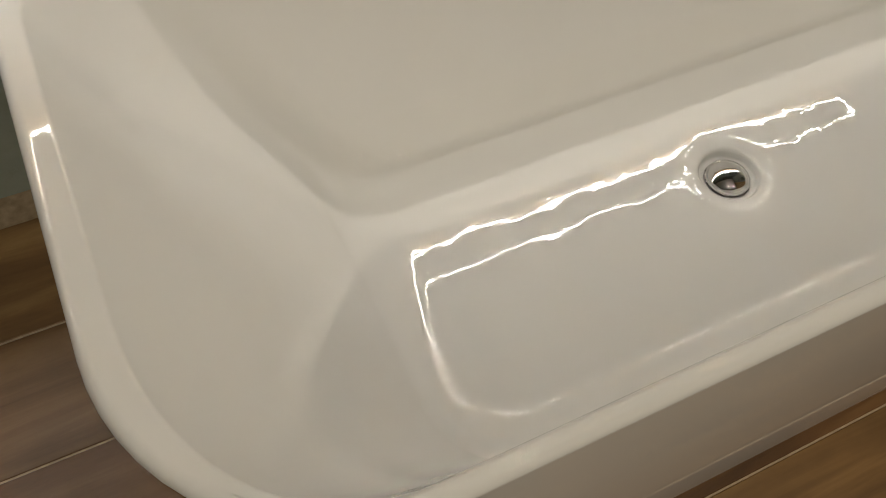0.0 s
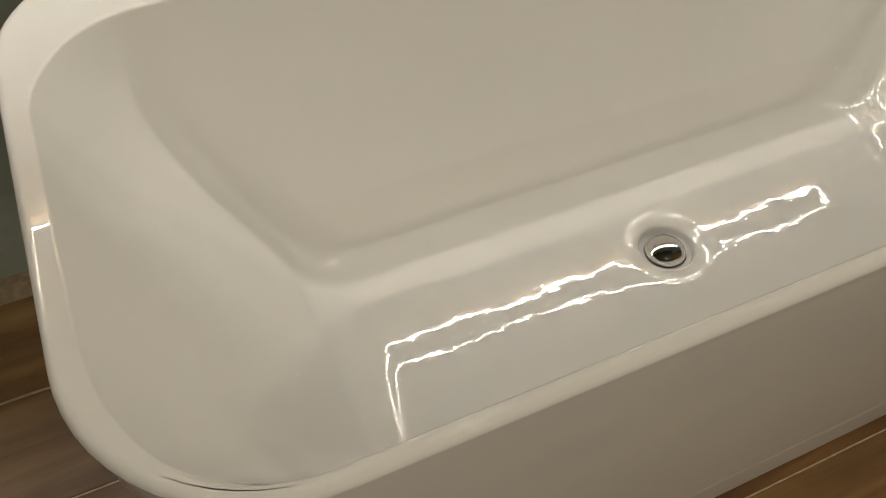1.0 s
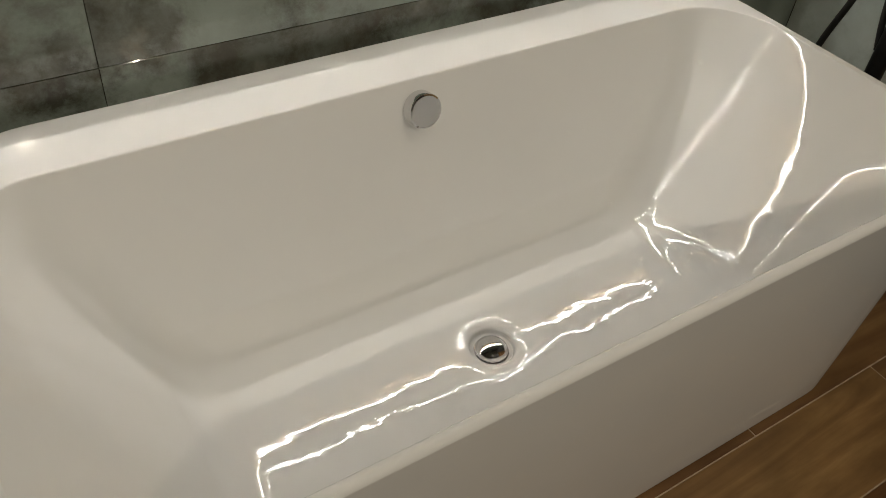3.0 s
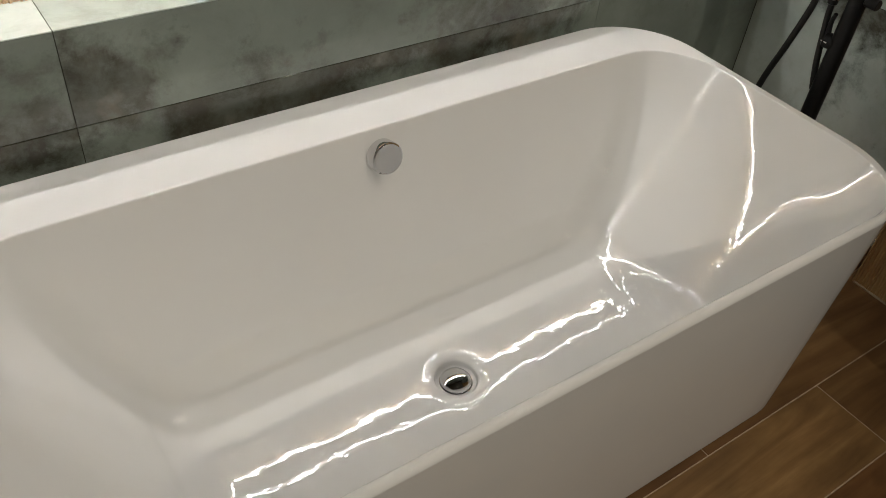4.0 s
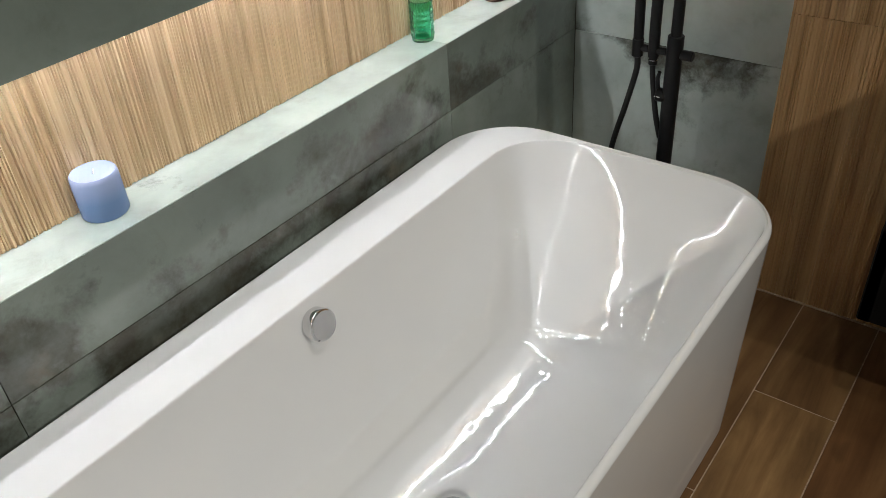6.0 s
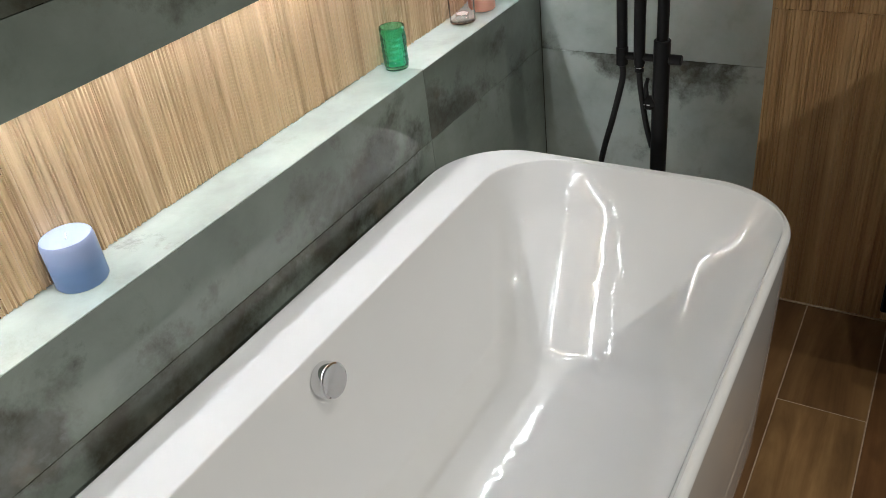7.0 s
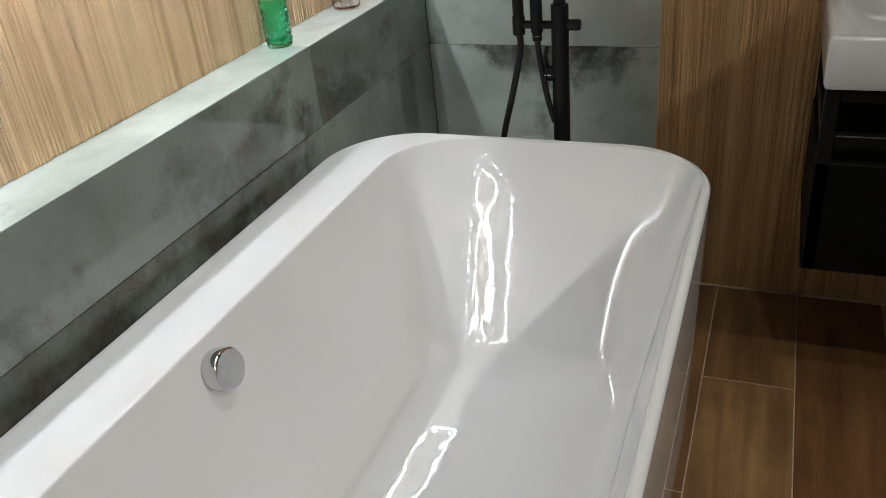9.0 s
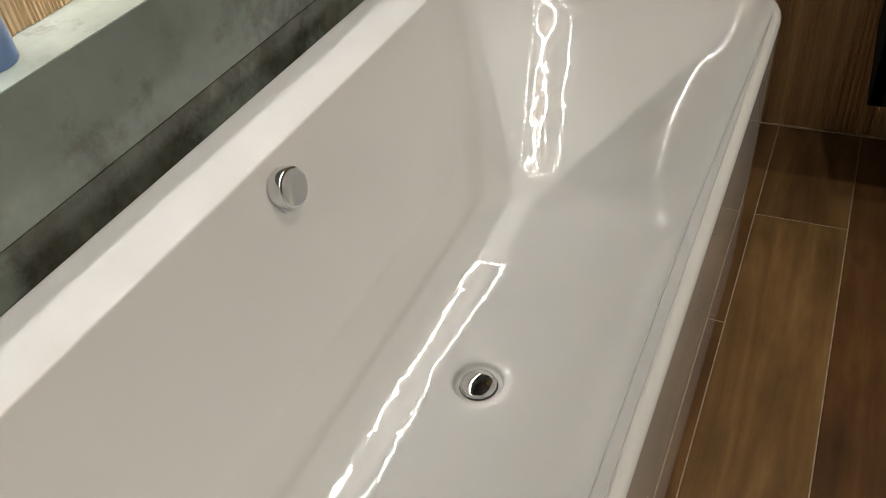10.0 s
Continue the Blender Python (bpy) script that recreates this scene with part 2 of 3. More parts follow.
def rod(a, b, r, n=20, bevel=0.0015):
    """A straight bar with softened ends."""
    a, b = Vector(a), Vector(b)
    d = (b - a).length
    bm = lathe([(0, 0), (r - bevel, 0), (r, bevel), (r, d - bevel), (r - bevel, d), (0, d)], n)
    m = Matrix.Translation(a) @ (b - a).to_track_quat("Z", "Y").to_matrix().to_4x4()
    bm.transform(m)
    return bm


def rounded(x0, x1, y0, y1, r, z, corner=14, side=18):
    """Points of a rounded rectangle, always the same number, starting after the first corner."""
    out = []
    for cx, cy, a0 in ((x1 - r, y1 - r, 0), (x0 + r, y1 - r, 90), (x0 + r, y0 + r, 180), (x1 - r, y0 + r, 270)):
        for k in range(corner + 1):
            a = radians(a0 + 90 * k / corner)
            out.append(Vector((cx + r * math.cos(a), cy + r * math.sin(a), z)))
        nx = {0: (x0 + r, y1), 90: (x0, y0 + r), 180: (x1 - r, y0), 270: (x1, y1 - r)}[a0]
        last = out[-1].copy()
        for k in range(1, side):
            t = k / side
            out.append(Vector((last.x + (nx[0] - last.x) * t, last.y + (nx[1] - last.y) * t, z)))
    return out


def loft(loops, bm=None):
    bm = bm or bmesh.new()
    rings = [[bm.verts.new(p) for p in loop] for loop in loops]
    for a, b in zip(rings, rings[1:]):
        n = len(a)
        for i in range(n):
            bm.faces.new((a[i], a[(i + 1) % n], b[(i + 1) % n], b[i]))
    return bm, rings


# ---- walls, ledge, niche ----
XL, XR, XE = -4.2, 0.0, 1.5           # ends of the long wall
YF = -3.6                    # wall behind the camera
NICHE = 0.118                # depth of the niche
WOODX = -0.172               # face of the wood-look wall
WOODY = -0.662               # where the wood-look wall ends at the green return

wall_north = tagged(new("wall_north", mesh_of("wall_north", box(XL, XR + 0.2, 0.012, 0.30, 0, LEDGE - 0.003), DARK_GROUT, False)), "low tiled ledge wall behind the bath, patina grey-green tiles", "wall", kind="structure")
wall_upper = tagged(new("wall_upper", mesh_of("wall_upper", box(XL, XR + 0.2, 0.012, 0.30, SOFFIT + LIP + 0.012, CEIL), DARK_GROUT, False)), "tiled wall above the lit niche, patina grey-green tiles", "wall", kind="structure")
wall_niche = tagged(new("wall_niche", mesh_of("wall_niche", box(XL, XR + 0.2, NICHE + 0.016, 0.30, LEDGE - 0.002, SOFFIT + LIP + 0.012), DARK_GROUT, False)), "back of the niche, ribbed oak wood-look tiles with the LED's light in their colour", "wall", kind="structure")
wall_east = tagged(new("wall_east", mesh_of("wall_east", box(XR + 0.012, XR + 0.2, -0.9, 0.012, 0, CEIL), DARK_GROUT, False)), "end wall with patina grey-green tiles behind the shower column", "wall", kind="structure")
wall_wood = tagged(new("wall_wood", mesh_of("wall_wood", box(WOODX + 0.014, XR + 0.2, -2.30, WOODY - 0.006, 0, CEIL), GROUT, False)), "projecting end wall clad in ribbed oak wood-look tiles, dimmer light in their colour", "wall", kind="structure")
wall_south = tagged(new("wall_south", mesh_of("wall_south", box(XL, XE, YF - 0.2, YF, 0, CEIL), PLASTER, False)), "plain dim plaster wall closing the room", "wall", kind="structure")
wall_west = tagged(new("wall_west", mesh_of("wall_west", box(XL - 0.2, XL, YF - 0.2, 0.3, 0, CEIL), PLASTER, False)), "plain dim plaster wall closing the room", "wall", kind="structure")
wall_far = tagged(new("wall_far", mesh_of("wall_far", box(XE, XE + 0.2, YF - 0.2, 0.3, 0, CEIL), PLASTER, False)), "plain dim plaster wall closing the room", "wall", kind="structure")
ceiling = tagged(new("ceiling", mesh_of("ceiling", box(XL - 0.2, XE + 0.2, YF - 0.2, 0.3, CEIL, CEIL + 0.15), CEILING, False)), "plain dim grey painted ceiling with small downlights", "ceiling", kind="structure")
floor = tagged(new("floor", mesh_of("floor", box(XL - 0.2, XE + 0.2, YF - 0.2, 0.3, -0.12, -0.0015), GROUT, False)), "brown wood-look plank tiles with pale grout lines", "floor", kind="structure")


def slab(name, parent, x0, x1, y0, y1, z0, z1, material, bevel=0.0004):
    return part(name, box(x0, x1, y0, y1, z0, z1, bevel, 1), material, parent, smooth=False)


GAP = 0.0007
JOINTS = [XR, -0.634, -1.831, -3.028, XL]
for right, left in zip(JOINTS, JOINTS[1:]):
    a, b = left + GAP, right - GAP
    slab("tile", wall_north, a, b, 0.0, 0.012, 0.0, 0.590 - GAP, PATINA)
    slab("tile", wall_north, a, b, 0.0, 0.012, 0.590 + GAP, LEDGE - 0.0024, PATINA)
    slab("ledge_tile", wall_north, a, b, 0.0003, NICHE + 0.012, LEDGE - 0.0022, LEDGE, LIT_PATINA, 0.0003)
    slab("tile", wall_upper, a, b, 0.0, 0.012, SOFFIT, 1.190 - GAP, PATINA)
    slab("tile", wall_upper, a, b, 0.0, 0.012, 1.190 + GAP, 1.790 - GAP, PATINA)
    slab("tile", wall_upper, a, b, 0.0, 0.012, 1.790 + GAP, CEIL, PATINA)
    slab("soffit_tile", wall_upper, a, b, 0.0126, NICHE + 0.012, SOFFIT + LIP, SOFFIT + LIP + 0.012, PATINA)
for z0, z1 in ((0.0, 0.585), (0.585, 1.185), (1.185, 1.785), (1.785, CEIL)):
    slab("tile", wall_east, 0.0, 0.012, WOODY + 0.001, -0.0015, z0 + GAP, z1 - GAP, LIT_PATINA)
part("tile", box(0.0, 0.012, 0.0005, NICHE + 0.012, LEDGE + 0.001, SOFFIT + LIP - 0.001, 0.001, 1), LIT_PATINA, wall_east, smooth=False)


def ribbed(width, height, rng, depth=0.0072, grooves=(0.0, 0.0, 0.1, 0.3, 0.6)):
    """A ribbed tile standing on z = 0, its face towards -y, ribs upright and of uneven width."""
    xs, d = [0.0], []
    while xs[-1] < width:
        w = rng.choice((0.004, 0.005, 0.006, 0.007, 0.008, 0.010))
        xs.append(min(width, xs[-1] + w))
        d.append(rng.uniform(0.25, 1.0) * depth)
    prof = []
    for i, dep in enumerate(d):
        e = (xs[i + 1] - xs[i]) * 0.28
        prof += [(xs[i], -rng.choice(grooves) * min(dep, d[i - 1]) if i else 0.0), (xs[i] + e, -dep), (xs[i + 1] - e, -dep * rng.uniform(0.7, 1.0))]
    prof.append((width, 0.0))
    bm = bmesh.new()
    lo = [bm.verts.new((x, y, 0)) for x, y in prof]
    hi = [bm.verts.new((x, y, height)) for x, y in prof]
    for i in range(len(prof) - 1):
        bm.faces.new((lo[i], lo[i + 1], hi[i + 1], hi[i]))
    b = [bm.verts.new(p) for p in ((0, 0.010, 0), (width, 0.010, 0), (width, 0.010, height), (0, 0.010, height))]
    bm.faces.new(b[::-1])
    bm.faces.new((lo[0], hi[0], b[3], b[0]))
    bm.faces.new((lo[-1], b[1], b[2], hi[-1]))
    bm.faces.new([*hi, b[2], b[3]])
    bm.faces.new([*lo[::-1], b[0], b[1]])
    return bm


rng = random.Random(4)
x = XR - 0.001
while x > -3.6:
    w = min(1.197, x + 4.2)
    t = part("ribbed_tile", ribbed(w - 0.001, SOFFIT + LIP - LEDGE - 0.002, rng), RIBBED, wall_niche, smooth=False)
    t.location = (x - w, NICHE + 0.004, LEDGE + 0.001)
    x -= 1.197
y = WOODY
for z0, z1 in ((0.0, 0.797), (0.797, 1.597), (1.597, CEIL)):
    y = WOODY
    while y > -1.9:
        t = part("ribbed_tile", ribbed(min(1.196, y + 2.30), z1 - z0 - 0.0012, rng, 0.0048, (0.2, 0.4, 0.6, 0.75)), DIM_RIBBED, wall_wood, smooth=False)
        t.matrix_basis = Matrix.Translation((WOODX + 0.0035, y, z0 + 0.001)) @ Matrix.Rotation(radians(-90), 4, "Z")
        y -= 1.198
part("corner_trim", box(WOODX - 0.001, 0.002, WOODY, WOODY + 0.004, 0.0, CEIL, 0.0006, 1), DIM_RIBBED, wall_wood, "thin wood-coloured corner edge", smooth=False)

part("joint", box(WOODX - 0.005, WOODX + 0.004, -2.29, WOODY - 0.001, -0.001, 0.003, 0.001, 1), GROUT, wall_wood, "pale grout joint at the foot", smooth=False)

# LED loop under the niche's soffit
led = thing("led_strip", (0, 0, SOFFIT + LIP), "thin warm-white LED line under the soffit of the niche", "light strip")
for y0, y1 in ((0.0254, 0.0286), (0.1082, 0.1155)):
    part("led_line", box(-3.6, -0.090, y0, y1, -0.0008, -0.0002), LED, led, smooth=False)
part("led_line", box(-0.0895, -0.0843, 0.0260, 0.1150, -0.0008, -0.0002), LED, led, smooth=False)


# ceiling downlights
for sx, sy in SPOTS:
    d = thing("downlight", (sx, sy, CEIL), "small round white recessed ceiling downlight", "downlight", "ceiling downlights")
    part("trim_ring", lathe([(0.018, -0.001), (0.040, -0.001), (0.040, -0.006), (0.018, -0.009)], 28, True), CERAMIC, d)
    part("bulb", lathe([(0, -0.0025), (0.017, -0.0025), (0.017, -0.001), (0, -0.001)], 24), BULB, d)


# ---- bath ----
OUT = (-2.150, -0.519, -0.829, -0.026)
INN = (-2.120, -0.546, -0.812, -0.166)
BASE = (-2.085, -0.585, -0.816, -0.040)
TOP, BEDZ = 0.5385, 0.149     # heights where the inner walls begin and end
DRAIN = Vector((-1.340, -0.487, 0.137))


def between(a, b, t):
    return tuple(p + (q - p) * t for p, q in zip(a, b))


def grown(b, d):
    return (b[0] - d, b[1] + d, b[2] - d, b[3] + d)


def hollow(points, radii):
    """A bent line of (inset, height) pairs with rounded bends, as dense pairs from the rim down."""
    pts = [Vector(p) for p in points]
    line = [pts[0]]
    for a, b, c, r in zip(pts, pts[1:], pts[2:], radii):
        u, w = (a - b).normalized(), (c - b).normalized()
        half = u.angle(w) / 2
        reach = r / math.tan(half)
        mid = b + (u + w).normalized() * (r / math.sin(half))
        p, q = b + u * reach - mid, b + w * reach - mid
        for k in range(25):
            line.append(mid + (p * math.cos(radians(90) * k / 24) + q * math.sin(radians(90) * k / 24)).normalized() * r)
    return line


def inset(line, z):
    """How far in from the rim the bent line lies at a height."""
    for a, b in zip(line, line[1:]):
        if a.y >= z >= b.y and a.y > b.y:
            return a.x + (b.x - a.x) * (a.y - z) / (a.y - b.y)
    return line[-1].x


def bend(d, reach=0.075):
    """A square law that levels off after one reach."""
    d = min(max(0.0, d), 2 * reach)
    return d * d if d < reach else 2 * reach * reach - (2 * reach - d) ** 2


def curled(loop, b, z, share=1.0):
    """Shapes the end walls at a height: nearly flat in the middle, curling in towards the long sides."""
    fade = min(1.0, max(0.0, (TOP - z) / 0.10))
    lean = min(0.08, max(0.0, 0.37 * (z - 0.20)))
    nook, fore = -0.372 + 0.12 * (z - 0.19), -0.614
    for p in loop:
        half = (p.x - (b[0] + b[1]) / 2) / ((b[1] - b[0]) / 2)
        mid = min(0.17, max(-0.16, p.y + 0.49))
        curl = share * (2.75 * bend(p.y - nook, 0.05) + 2.6 * bend(fore - p.y, 0.06)) - fade * (lean * mid + 0.13 * mid * mid)
        p.x -= math.copysign(1.0, half) * curl * max(0.0, (abs(half) - 0.55) / 0.45)
    return loop


def bathtub():
    tub = thing("bathtub", (0, 0, 0), "glossy white freestanding acrylic bath with rounded corners, empty", "bathtub")
    loops = [rounded(*grown(BASE, -0.02), 0.15, 0.0), rounded(*grown(BASE, -0.004), 0.166, 0.0), rounded(*BASE, 0.17, 0.006)]
    for t in (0.02, 0.25, 0.5, 0.75, 0.96, 0.985):
        loops.append(rounded(*between(BASE, OUT, t), 0.17 + 0.02 * t, RIM * t))
    ro, ri = 0.0110, 0.0040
    for a in (5, 22, 40, 57, 74, 90):
        s, c = math.sin(radians(a)), math.cos(radians(a))
        loops.append(rounded(*grown(OUT, -ro * (1 - c)), 0.19 - ro * (1 - c), RIM - ro * (1 - s)))
    for t in (0.04, 0.5, 0.96):
        loops.append(rounded(*between(grown(OUT, -ro), grown(INN, ri), t), 0.19 - ro + (0.145 + ri - 0.19 + ro) * t, RIM))
        if t > 0.9:
            curled(loops[-1], INN, TOP, 0.5)
    for a in (0, 22, 45, 67):
        s, c = math.sin(radians(a)), math.cos(radians(a))
        loops.append(curled(rounded(*grown(INN, ri * (1 - s)), 0.145 + ri * (1 - s), RIM - ri * (1 - c)), INN, TOP, 0.5))
    # inside: sloping walls, each with its own fold at the foot, then the bed
    back = hollow([(0.0, TOP), (0.076, 0.205), (0.124, BEDZ), (0.25, BEDZ)], (0.035, 0.026))
    front = hollow([(0.0, TOP), (0.087, BEDZ), (0.25, BEDZ)], (0.075,))
    end = hollow([(0.0, TOP), (0.283, BEDZ), (0.46, BEDZ)], (0.11,))
    levels = [TOP - 0.004 - (TOP - 0.244) * k / 16 for k in range(17)]
    levels += [BEDZ + (levels[-1] - BEDZ) * (1 - k / 30) ** 2 for k in range(1, 31)]
    for z in levels:
        e, f, k = inset(end, z), inset(front, z), inset(back, z)
        b = (INN[0] + e * 0.93, INN[1] - e, INN[2] + f, INN[3] - k)
        loop = rounded(*b, 0.065 + 0.08 * max(0.0, (z - 0.20) / (TOP - 0.20)) ** 1.5, z)
        curled(loop, b, z, min(1.0, 0.5 + 0.5 * (TOP - z) / 0.09))
        loops.append(loop)
    bed = loops[-1]
    ring = 0.072
    loops.append([p + (Vector((DRAIN.x, DRAIN.y, p.z)) - p) * 0.03 for p in bed])
    for t in (0.2, 0.45, 0.7, 0.88, 1.0):
        loop = []
        for p in bed:
            d = Vector((p.x - DRAIN.x, p.y - DRAIN.y))
            q = Vector((DRAIN.x, DRAIN.y)) + d.normalized() * ring
            loop.append(Vector((p.x + (q.x - p.x) * t, p.y + (q.y - p.y) * t, p.z - 0.0008 * t)))
        loops.append(loop)
    out = [Vector((p.x - DRAIN.x, p.y - DRAIN.y)).normalized() for p in bed]
    for r, z in ((0.064, 0.1479), (0.057, 0.1472), (0.051, 0.1462), (0.047, 0.1450), (0.0445, 0.1435), (0.0430, 0.1410), (0.0420, 0.1350), (0.0405, 0.1325), (0.036, 0.1320), (0.0335, 0.1315), (0.033, 0.126)):
        loops.append([Vector((DRAIN.x + d.x * r, DRAIN.y + d.y * r, z)) for d in out])
    bm, rings = loft(loops)
    bm.faces.new(rings[0][::-1])
    bm.faces.new(rings[-1])
    part("shell", bm, ACRYLIC, tub, angle=60)
    # drain: chrome rim and a domed push plug
    d = part("drain", lathe([(0.0325, -0.006), (0.0325, -0.012), (0.0300, -0.012), (0.0300, -0.006)], 40, True), CHROME, tub, "chrome drain ring")
    d.location = DRAIN
    part("plug", lathe([(0.0305, -0.005), (0.0318, -0.001), (0.0312, 0.002), (0.028, 0.0058), (0.021, 0.0092), (0.012, 0.0112), (0.005, 0.0118), (0, 0.0119)], 48), CHROME, d, "domed chrome push plug")
    # overflow: round flange with a turning cap on the leaning back wall
    lean = math.atan2(0.076, 0.333)
    m = Matrix.Translation((-1.340, -0.1775, 0.487)) @ Matrix.Rotation(radians(90) - lean, 4, "X")
    f = part("overflow_flange", lathe([(0.0, -0.004), (0.0300, -0.004), (0.0305, 0.001), (0.030, 0.0025), (0.0, 0.0025)], 44), CHROME, tub, "round overflow flange")
    f.matrix_basis = m
    part("overflow_cap", lathe([(0, 0.003), (0.032, 0.003), (0.0330, 0.0042), (0.0332, 0.0265), (0.0325, 0.0285), (0.0295, 0.0300), (0.0280, 0.0296), (0, 0.0298)], 36), CHROME, f, "round chrome overflow cap", angle=30)
    return tub


bathtub()


# ---- things on the ledge ----
def candle():
    c = thing("candle", (-1.533, 0.082, LEDGE), "blue pillar candle with a pale frosted top on the ledge", "candle")
    part("wax", lathe([(0, 0), (0.039, 0), (0.041, 0.003), (0.0412, 0.07), (0.0402, 0.0775), (0.038, 0.0805), (0.030, 0.0785), (0.012, 0.076), (0, 0.0755)], 48), BLUE_WAX, c)
    part("wick", tube([(0, 0, 0.0755), (0.001, 0, 0.080), (0.003, 0.001, 0.084)], 0.0011, 8, 3), WHITE_WAX, c, "short white wick")


def tumbler():
    g = thing("glass_tumbler", (-0.640, 0.066, LEDGE), "green embossed glass tumbler standing on the ledge", "glass")
    n, rows = 96, 60
    bm = bmesh.new()
    rings = []
    for k in range(rows + 1):
        z = 0.001 + 0.112 * k / rows
        f = k / rows
        ring = []
        for i in range(n):
            a = 2 * math.pi * i / n
            r = 0.0335 + 0.002 * f
            if 0.08 < f < 0.84:
                r += 0.0027 * math.sin(12 * a + 23 * f) * math.cos(12 * a - 23 * f) + 0.0006 * math.sin(5 * a + 9 * f)
            elif f >= 0.88:
                r += 0.0012 * math.sin(math.pi * (f - 0.88) / 0.12)
            if k == 0:
                r -= 0.002
            ring.append(bm.verts.new((r * math.cos(a), r * math.sin(a), z)))
        rings.append(ring)
    for r, z in ((0.0320, 0.113), (0.0315, 0.060), (0.030, 0.010)):
        rings.append([bm.verts.new((r * math.cos(2 * math.pi * i / n), r * math.sin(2 * math.pi * i / n), z)) for i in range(n)])
    for a, b in zip(rings, rings[1:]):
        for i in range(n):
            bm.faces.new((a[i], a[(i + 1) % n], b[(i + 1) % n], b[i]))
    bm.faces.new(rings[0][::-1])
    bm.faces.new(rings[-1])
    g.scale = (0.80, 0.80, 0.88)
    part("vessel", bm, GREEN_GLASS, g, angle=60)


def jar(x, y, glass, label):
    j = thing("tealight_jar", (x, y, LEDGE), label, "candle jar", "glass tealight jars")
    part("vessel", lathe([(0, 0.0005), (0.034, 0.0005), (0.037, 0.004), (0.0375, 0.062), (0.0365, 0.069), (0.0395, 0.074), (0.0405, 0.079), (0.0385, 0.083),
                          (0.0355, 0.080), (0.0345, 0.070), (0.0350, 0.010), (0.032, 0.0065), (0, 0.0065)], 48), glass, j, angle=70)
    j.scale = (0.91, 0.91, 0.95)
    t = part("tealight", lathe([(0, 0.0075), (0.0185, 0.0075), (0.0190, 0.022), (0.0180, 0.0225), (0.0175, 0.0205), (0, 0.0200)], 32), CHROME, j, "small tealight in a metal cup")
    part("wax", lathe([(0, 0.0190), (0.0172, 0.0190), (0.0172, 0.0212), (0, 0.0216)], 32), WHITE_WAX, t, "white tealight wax")


def wax_jar(x, y):
    j = thing("jar_candle", (x, y, LEDGE), "salmon pink jar candle with a raised rim", "candle")
    part("vessel", lathe([(0, 0.0005), (0.034, 0.0005), (0.0375, 0.004), (0.038, 0.062), (0.037, 0.069), (0.040, 0.074), (0.041, 0.080), (0.039, 0.084), (0.036, 0.081), (0.0355, 0.072), (0, 0.072)], 48), PINK_WAX, j, angle=70)
    j.scale = (0.91, 0.91, 0.95)
    part("wick", tube([(0, 0, 0.0715), (0.0005, 0, 0.076), (0.002, 0, 0.079)], 0.001, 8, 3), WHITE_WAX, j, "short white wick")


candle()
tumbler()
jar(-0.318, 0.070, PINK_GLASS, "clear pink glass jar holding a tealight")
wax_jar(-0.215, 0.066)
jar(-0.058, 0.072, TEAL_GLASS, "clear teal glass jar holding a tealight")


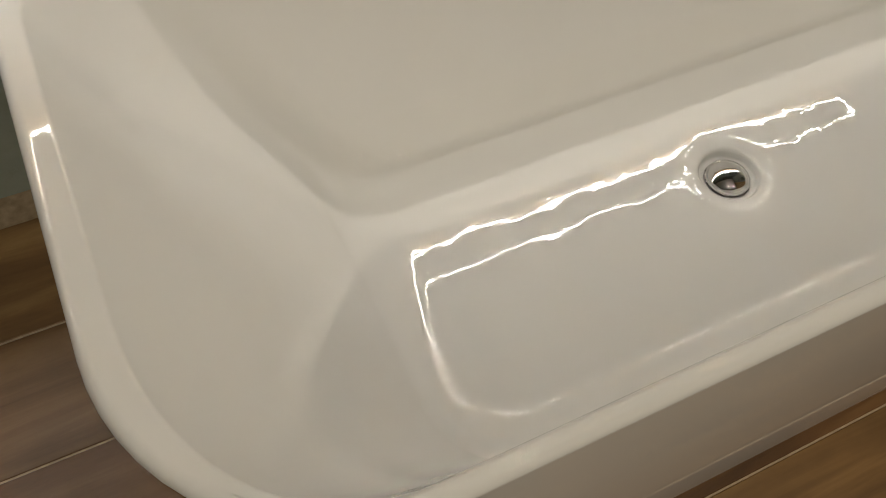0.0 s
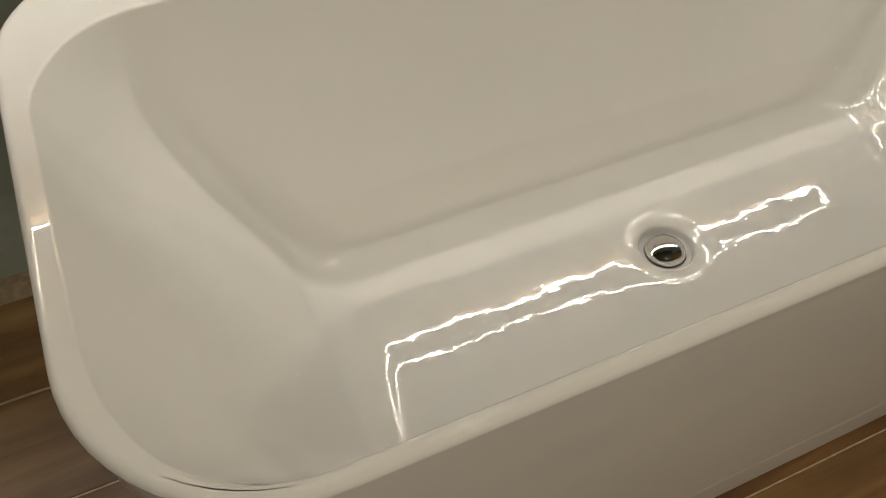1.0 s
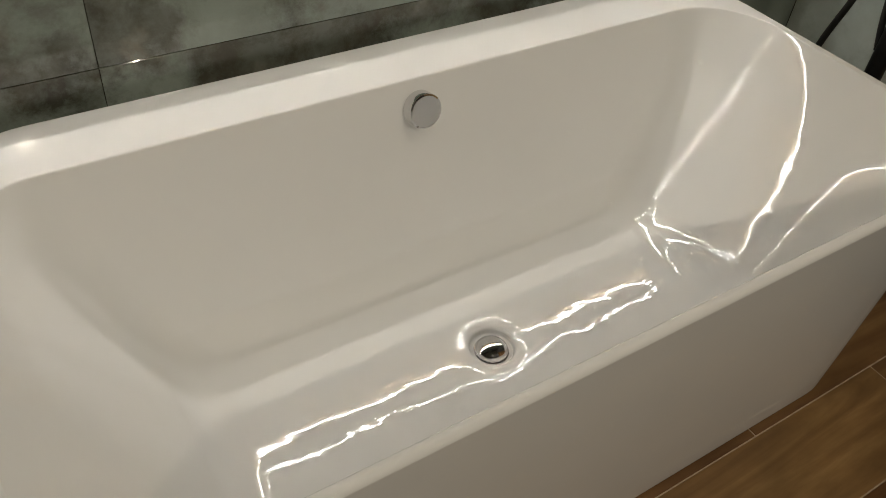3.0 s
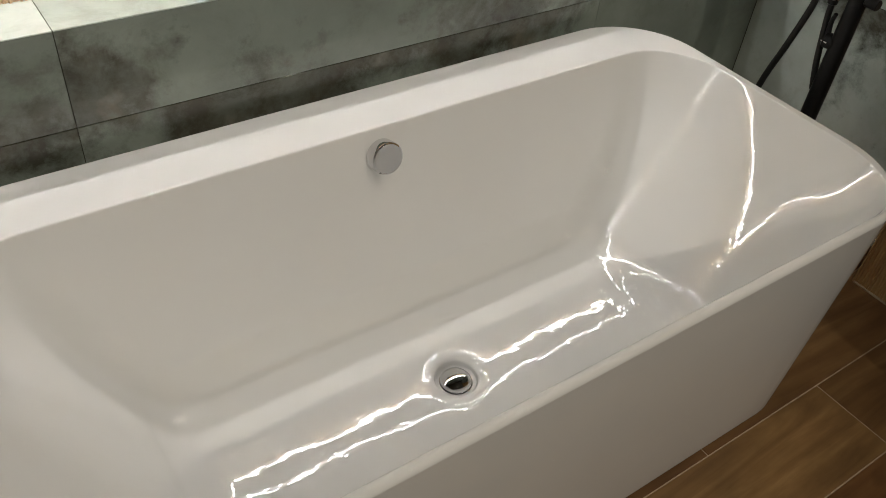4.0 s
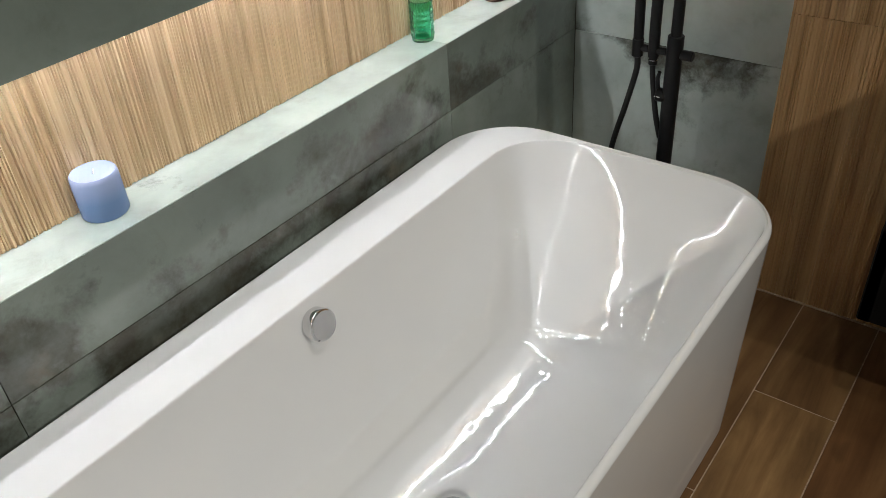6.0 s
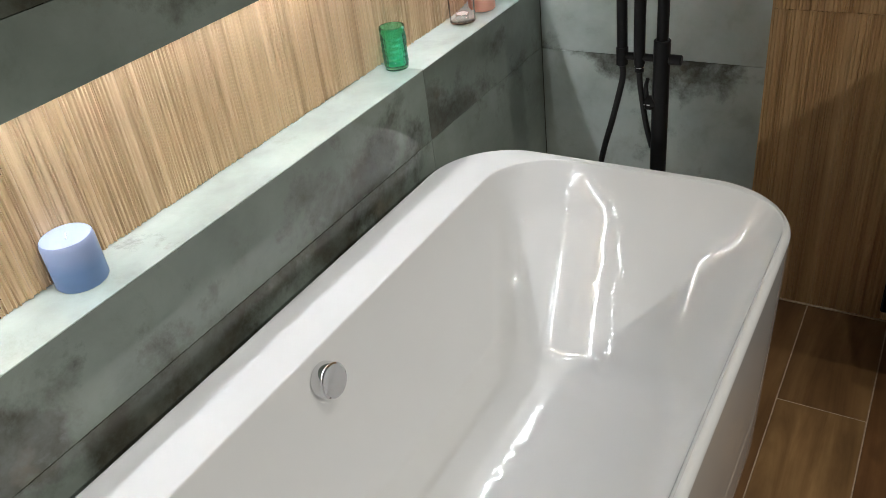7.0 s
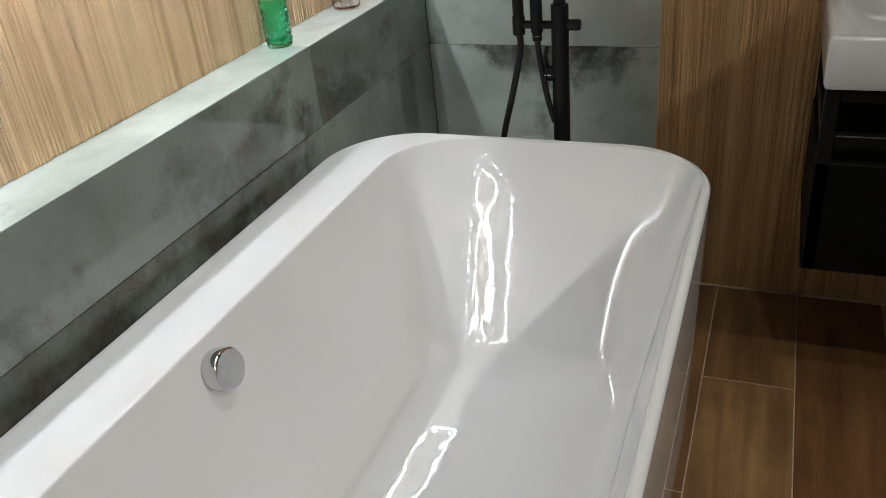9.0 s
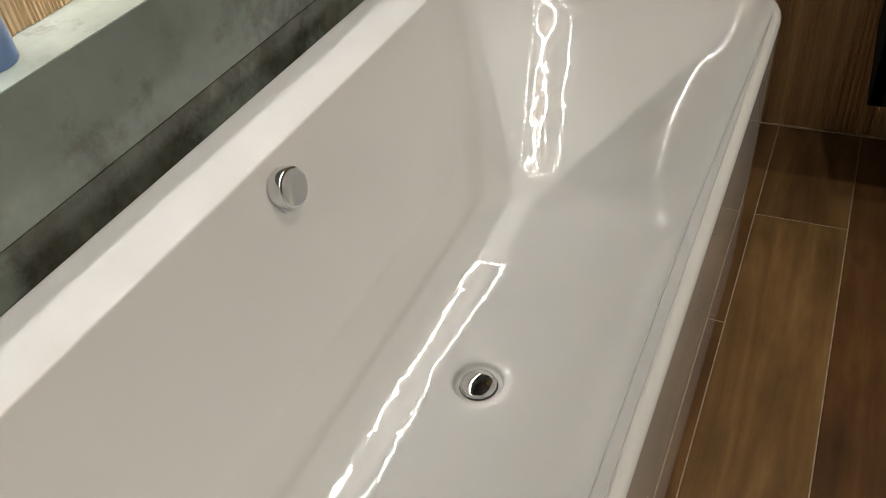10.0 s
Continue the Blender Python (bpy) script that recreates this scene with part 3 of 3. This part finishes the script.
# ---- shower column ----
def shower_column():
    cx, cy = -0.420, -0.484
    s = thing("bath_shower_column", (cx, cy, 0), "matt black floor-standing bath tap column with hand shower", "shower column")
    part("foot", lathe([(0, 0), (0.045, 0), (0.047, 0.003), (0.046, 0.012), (0.030, 0.016), (0, 0.016)], 36), BLACK, s)
    part("column", rod((0, 0, 0.015), (0, 0, 0.800), 0.0185, 28), BLACK, s)
    part("riser", tube([(0, 0, 0.795), (0, 0, 0.92), (0, 0.004, 0.955), (0, 0.022, 0.985), (0, 0.040, 0.955), (0, 0.049, 0.91), (0, 0.051, 0.83), (0, 0.050, 0.742)], 0.0128, 20, 8), BLACK, s, "bent black spout pipe")
    ring = part("spout_ring", rod((0, 0.050, 0.722), (0, 0.050, 0.743), 0.0105, 24), BLACK, s)
    part("ring_line", rod((0, 0.050, 0.733), (0, 0.050, 0.735), 0.0109, 24, 0.0003), CHROME, ring, "thin bright line")
    part("cross_bar", rod((0, -0.018, 0.757), (0, 0.096, 0.757), 0.0085, 20), BLACK, s)
    part("knob", rod((0, -0.044, 0.757), (0, -0.016, 0.757), 0.0115, 24, 0.002), BLACK, s)
    part("holder", rod((0, 0.090, 0.735), (0, 0.090, 0.777), 0.0135, 24, 0.002), BLACK, s)
    wand = part("hand_shower", rod((0, 0.090, 0.775), (0.0, 0.094, 1.03), 0.0118, 24, 0.003), BLACK, s, "slim black hand shower")
    for k in range(9):
        part("nozzle", box(-0.0135, -0.0115, 0.087, 0.097, 0.905 + 0.012 * k, 0.909 + 0.012 * k, 0.0005, 1), RUBBER, wand)
    part("hose", tube([(0, 0.090, 0.738), (0, 0.089, 0.70), (0.002, 0.112, 0.60), (0.004, 0.140, 0.49), (0.01, 0.158, 0.36), (0.012, 0.140, 0.22), (0.006, 0.080, 0.14), (0, 0.020, 0.16), (0, 0.012, 0.18)], 0.0072, 14, 8), RUBBER, s, "flexible black shower hose")
    part("spout_hose", tube([(0, 0.050, 0.724), (0, 0.047, 0.69), (0, 0.032, 0.60), (0, 0.016, 0.54)], 0.0066, 14, 8), RUBBER, s, "short black hose")
    body = part("mixer_body", rod((-0.004, 0.034, 0.652), (0.0, 0.0, 0.652), 0.0165, 28, 0.004), BLACK, s)
    part("lever", tube([(-0.002, 0.030, 0.660), (-0.006, 0.032, 0.690), (-0.012, 0.026, 0.712)], [0.006, 0.005, 0.0042], 14, 5), BLACK, body)
    part("mark", box(-0.0195, -0.0175, 0.018, 0.032, 0.6515, 0.654, 0.0004, 1), CERAMIC, body, "small pale mark")


shower_column()


# ---- washbasin on its black stand ----
def washbasin():
    x0, x1, y1, y0, z0, z1 = -0.560, WOODX - 0.006, -0.998, -1.600, 0.680, 0.776
    b = thing("washbasin", ((x0 + x1) / 2, (y0 + y1) / 2, z0), "white rectangular ceramic washbasin on a black stand", "washbasin")
    cx, cy = (x0 + x1) / 2, (y0 + y1) / 2
    hx, hy, h = (x1 - x0) / 2, (y1 - y0) / 2, z1 - z0

    def ring(d, r, z, shift=0.0):
        return rounded(-hx + d, hx - d - shift, -hy + d, hy - d, r, z, 6, 6)

    loops = [ring(0.010, 0.008, 0.0), ring(0.003, 0.010, 0.002), ring(0.0, 0.012, 0.010), ring(0.0, 0.012, h - 0.006), ring(0.002, 0.011, h - 0.0015), ring(0.006, 0.010, h),
             ring(0.016, 0.012, h, 0.03), ring(0.020, 0.016, h - 0.003, 0.03), ring(0.040, 0.03, h - 0.03, 0.03), ring(0.075, 0.04, h - 0.068, 0.03), ring(0.11, 0.03, h - 0.075, 0.03)]
    bm, rings = loft(loops)
    bm.faces.new(rings[0][::-1])
    bm.faces.new(rings[-1])
    part("basin", bm, CERAMIC, b, angle=50)
    d = part("basin_drain", lathe([(0, 0), (0.03, 0), (0.031, 0.002), (0.024, 0.004), (0, 0.005)], 28), CHROME, b, "round chrome drain")
    d.location = (0, 0, h - 0.0752)
    s = thing("basin_stand", ((x0 + x1) / 2, cy, 0.0), "matt black metal stand with a drawer box under the basin", "stand")
    w = 0.026
    for px in (-hx + 0.012, hx - w - 0.002):
        for py in (-hy + 0.006, hy - w - 0.006):
            part("post", box(px, px + w, py, py + w, 0.30, z0 - 0.001, 0.002, 1), BLACK, s, smooth=False)
    for zz in (z0 - 0.014, 0.578):
        part("rail", box(-hx + 0.014, -hx + 0.036, -hy + 0.033, hy - 0.033, zz - 0.012, zz + 0.012, 0.002, 1), BLACK, s, smooth=False)
        for py in (-hy + 0.008, hy - 0.030):
            part("rail", box(-hx + 0.039, hx - 0.029, py, py + 0.022, zz - 0.012, zz + 0.012, 0.002, 1), BLACK, s, smooth=False)
    part("drawer_box", box(-hx + 0.012, hx - 0.002, -hy + 0.004, hy - 0.004, 0.300, 0.535, 0.003, 1), BLACK_WOOD, s, "black drawer box", smooth=False)


washbasin()

# ---- floor planks ----
PW, PL = 0.1945, 1.197


def plank_mesh(length):
    return mesh_of("plank", box(0, length, -PW + 0.0028, 0, -0.010, 0.0, 0.0011, 1), PLANK, False)


full = plank_mesh(PL - 0.0028)
ROW0 = -0.833                 # a grout line runs along the bath's foot
OFFS = {0: -0.560, -1: -0.925, 1: -0.160}
for r in range(-5, 15):
    y = ROW0 - PW * r - 0.0014
    if y > 0.0 or y < YF:
        continue
    joint = OFFS.get(r, -0.56 + 0.38 * ((r * 7) % 5) - 0.2)
    x = joint + 3 * PL
    while x - PL > (XR if y > -2.3 else XE):
        x -= PL
    while x > XL:
        p = new("plank", full)
        p.parent = floor
        p.location = (x - PL + 0.0014, y, 0.0)
        x -= PL
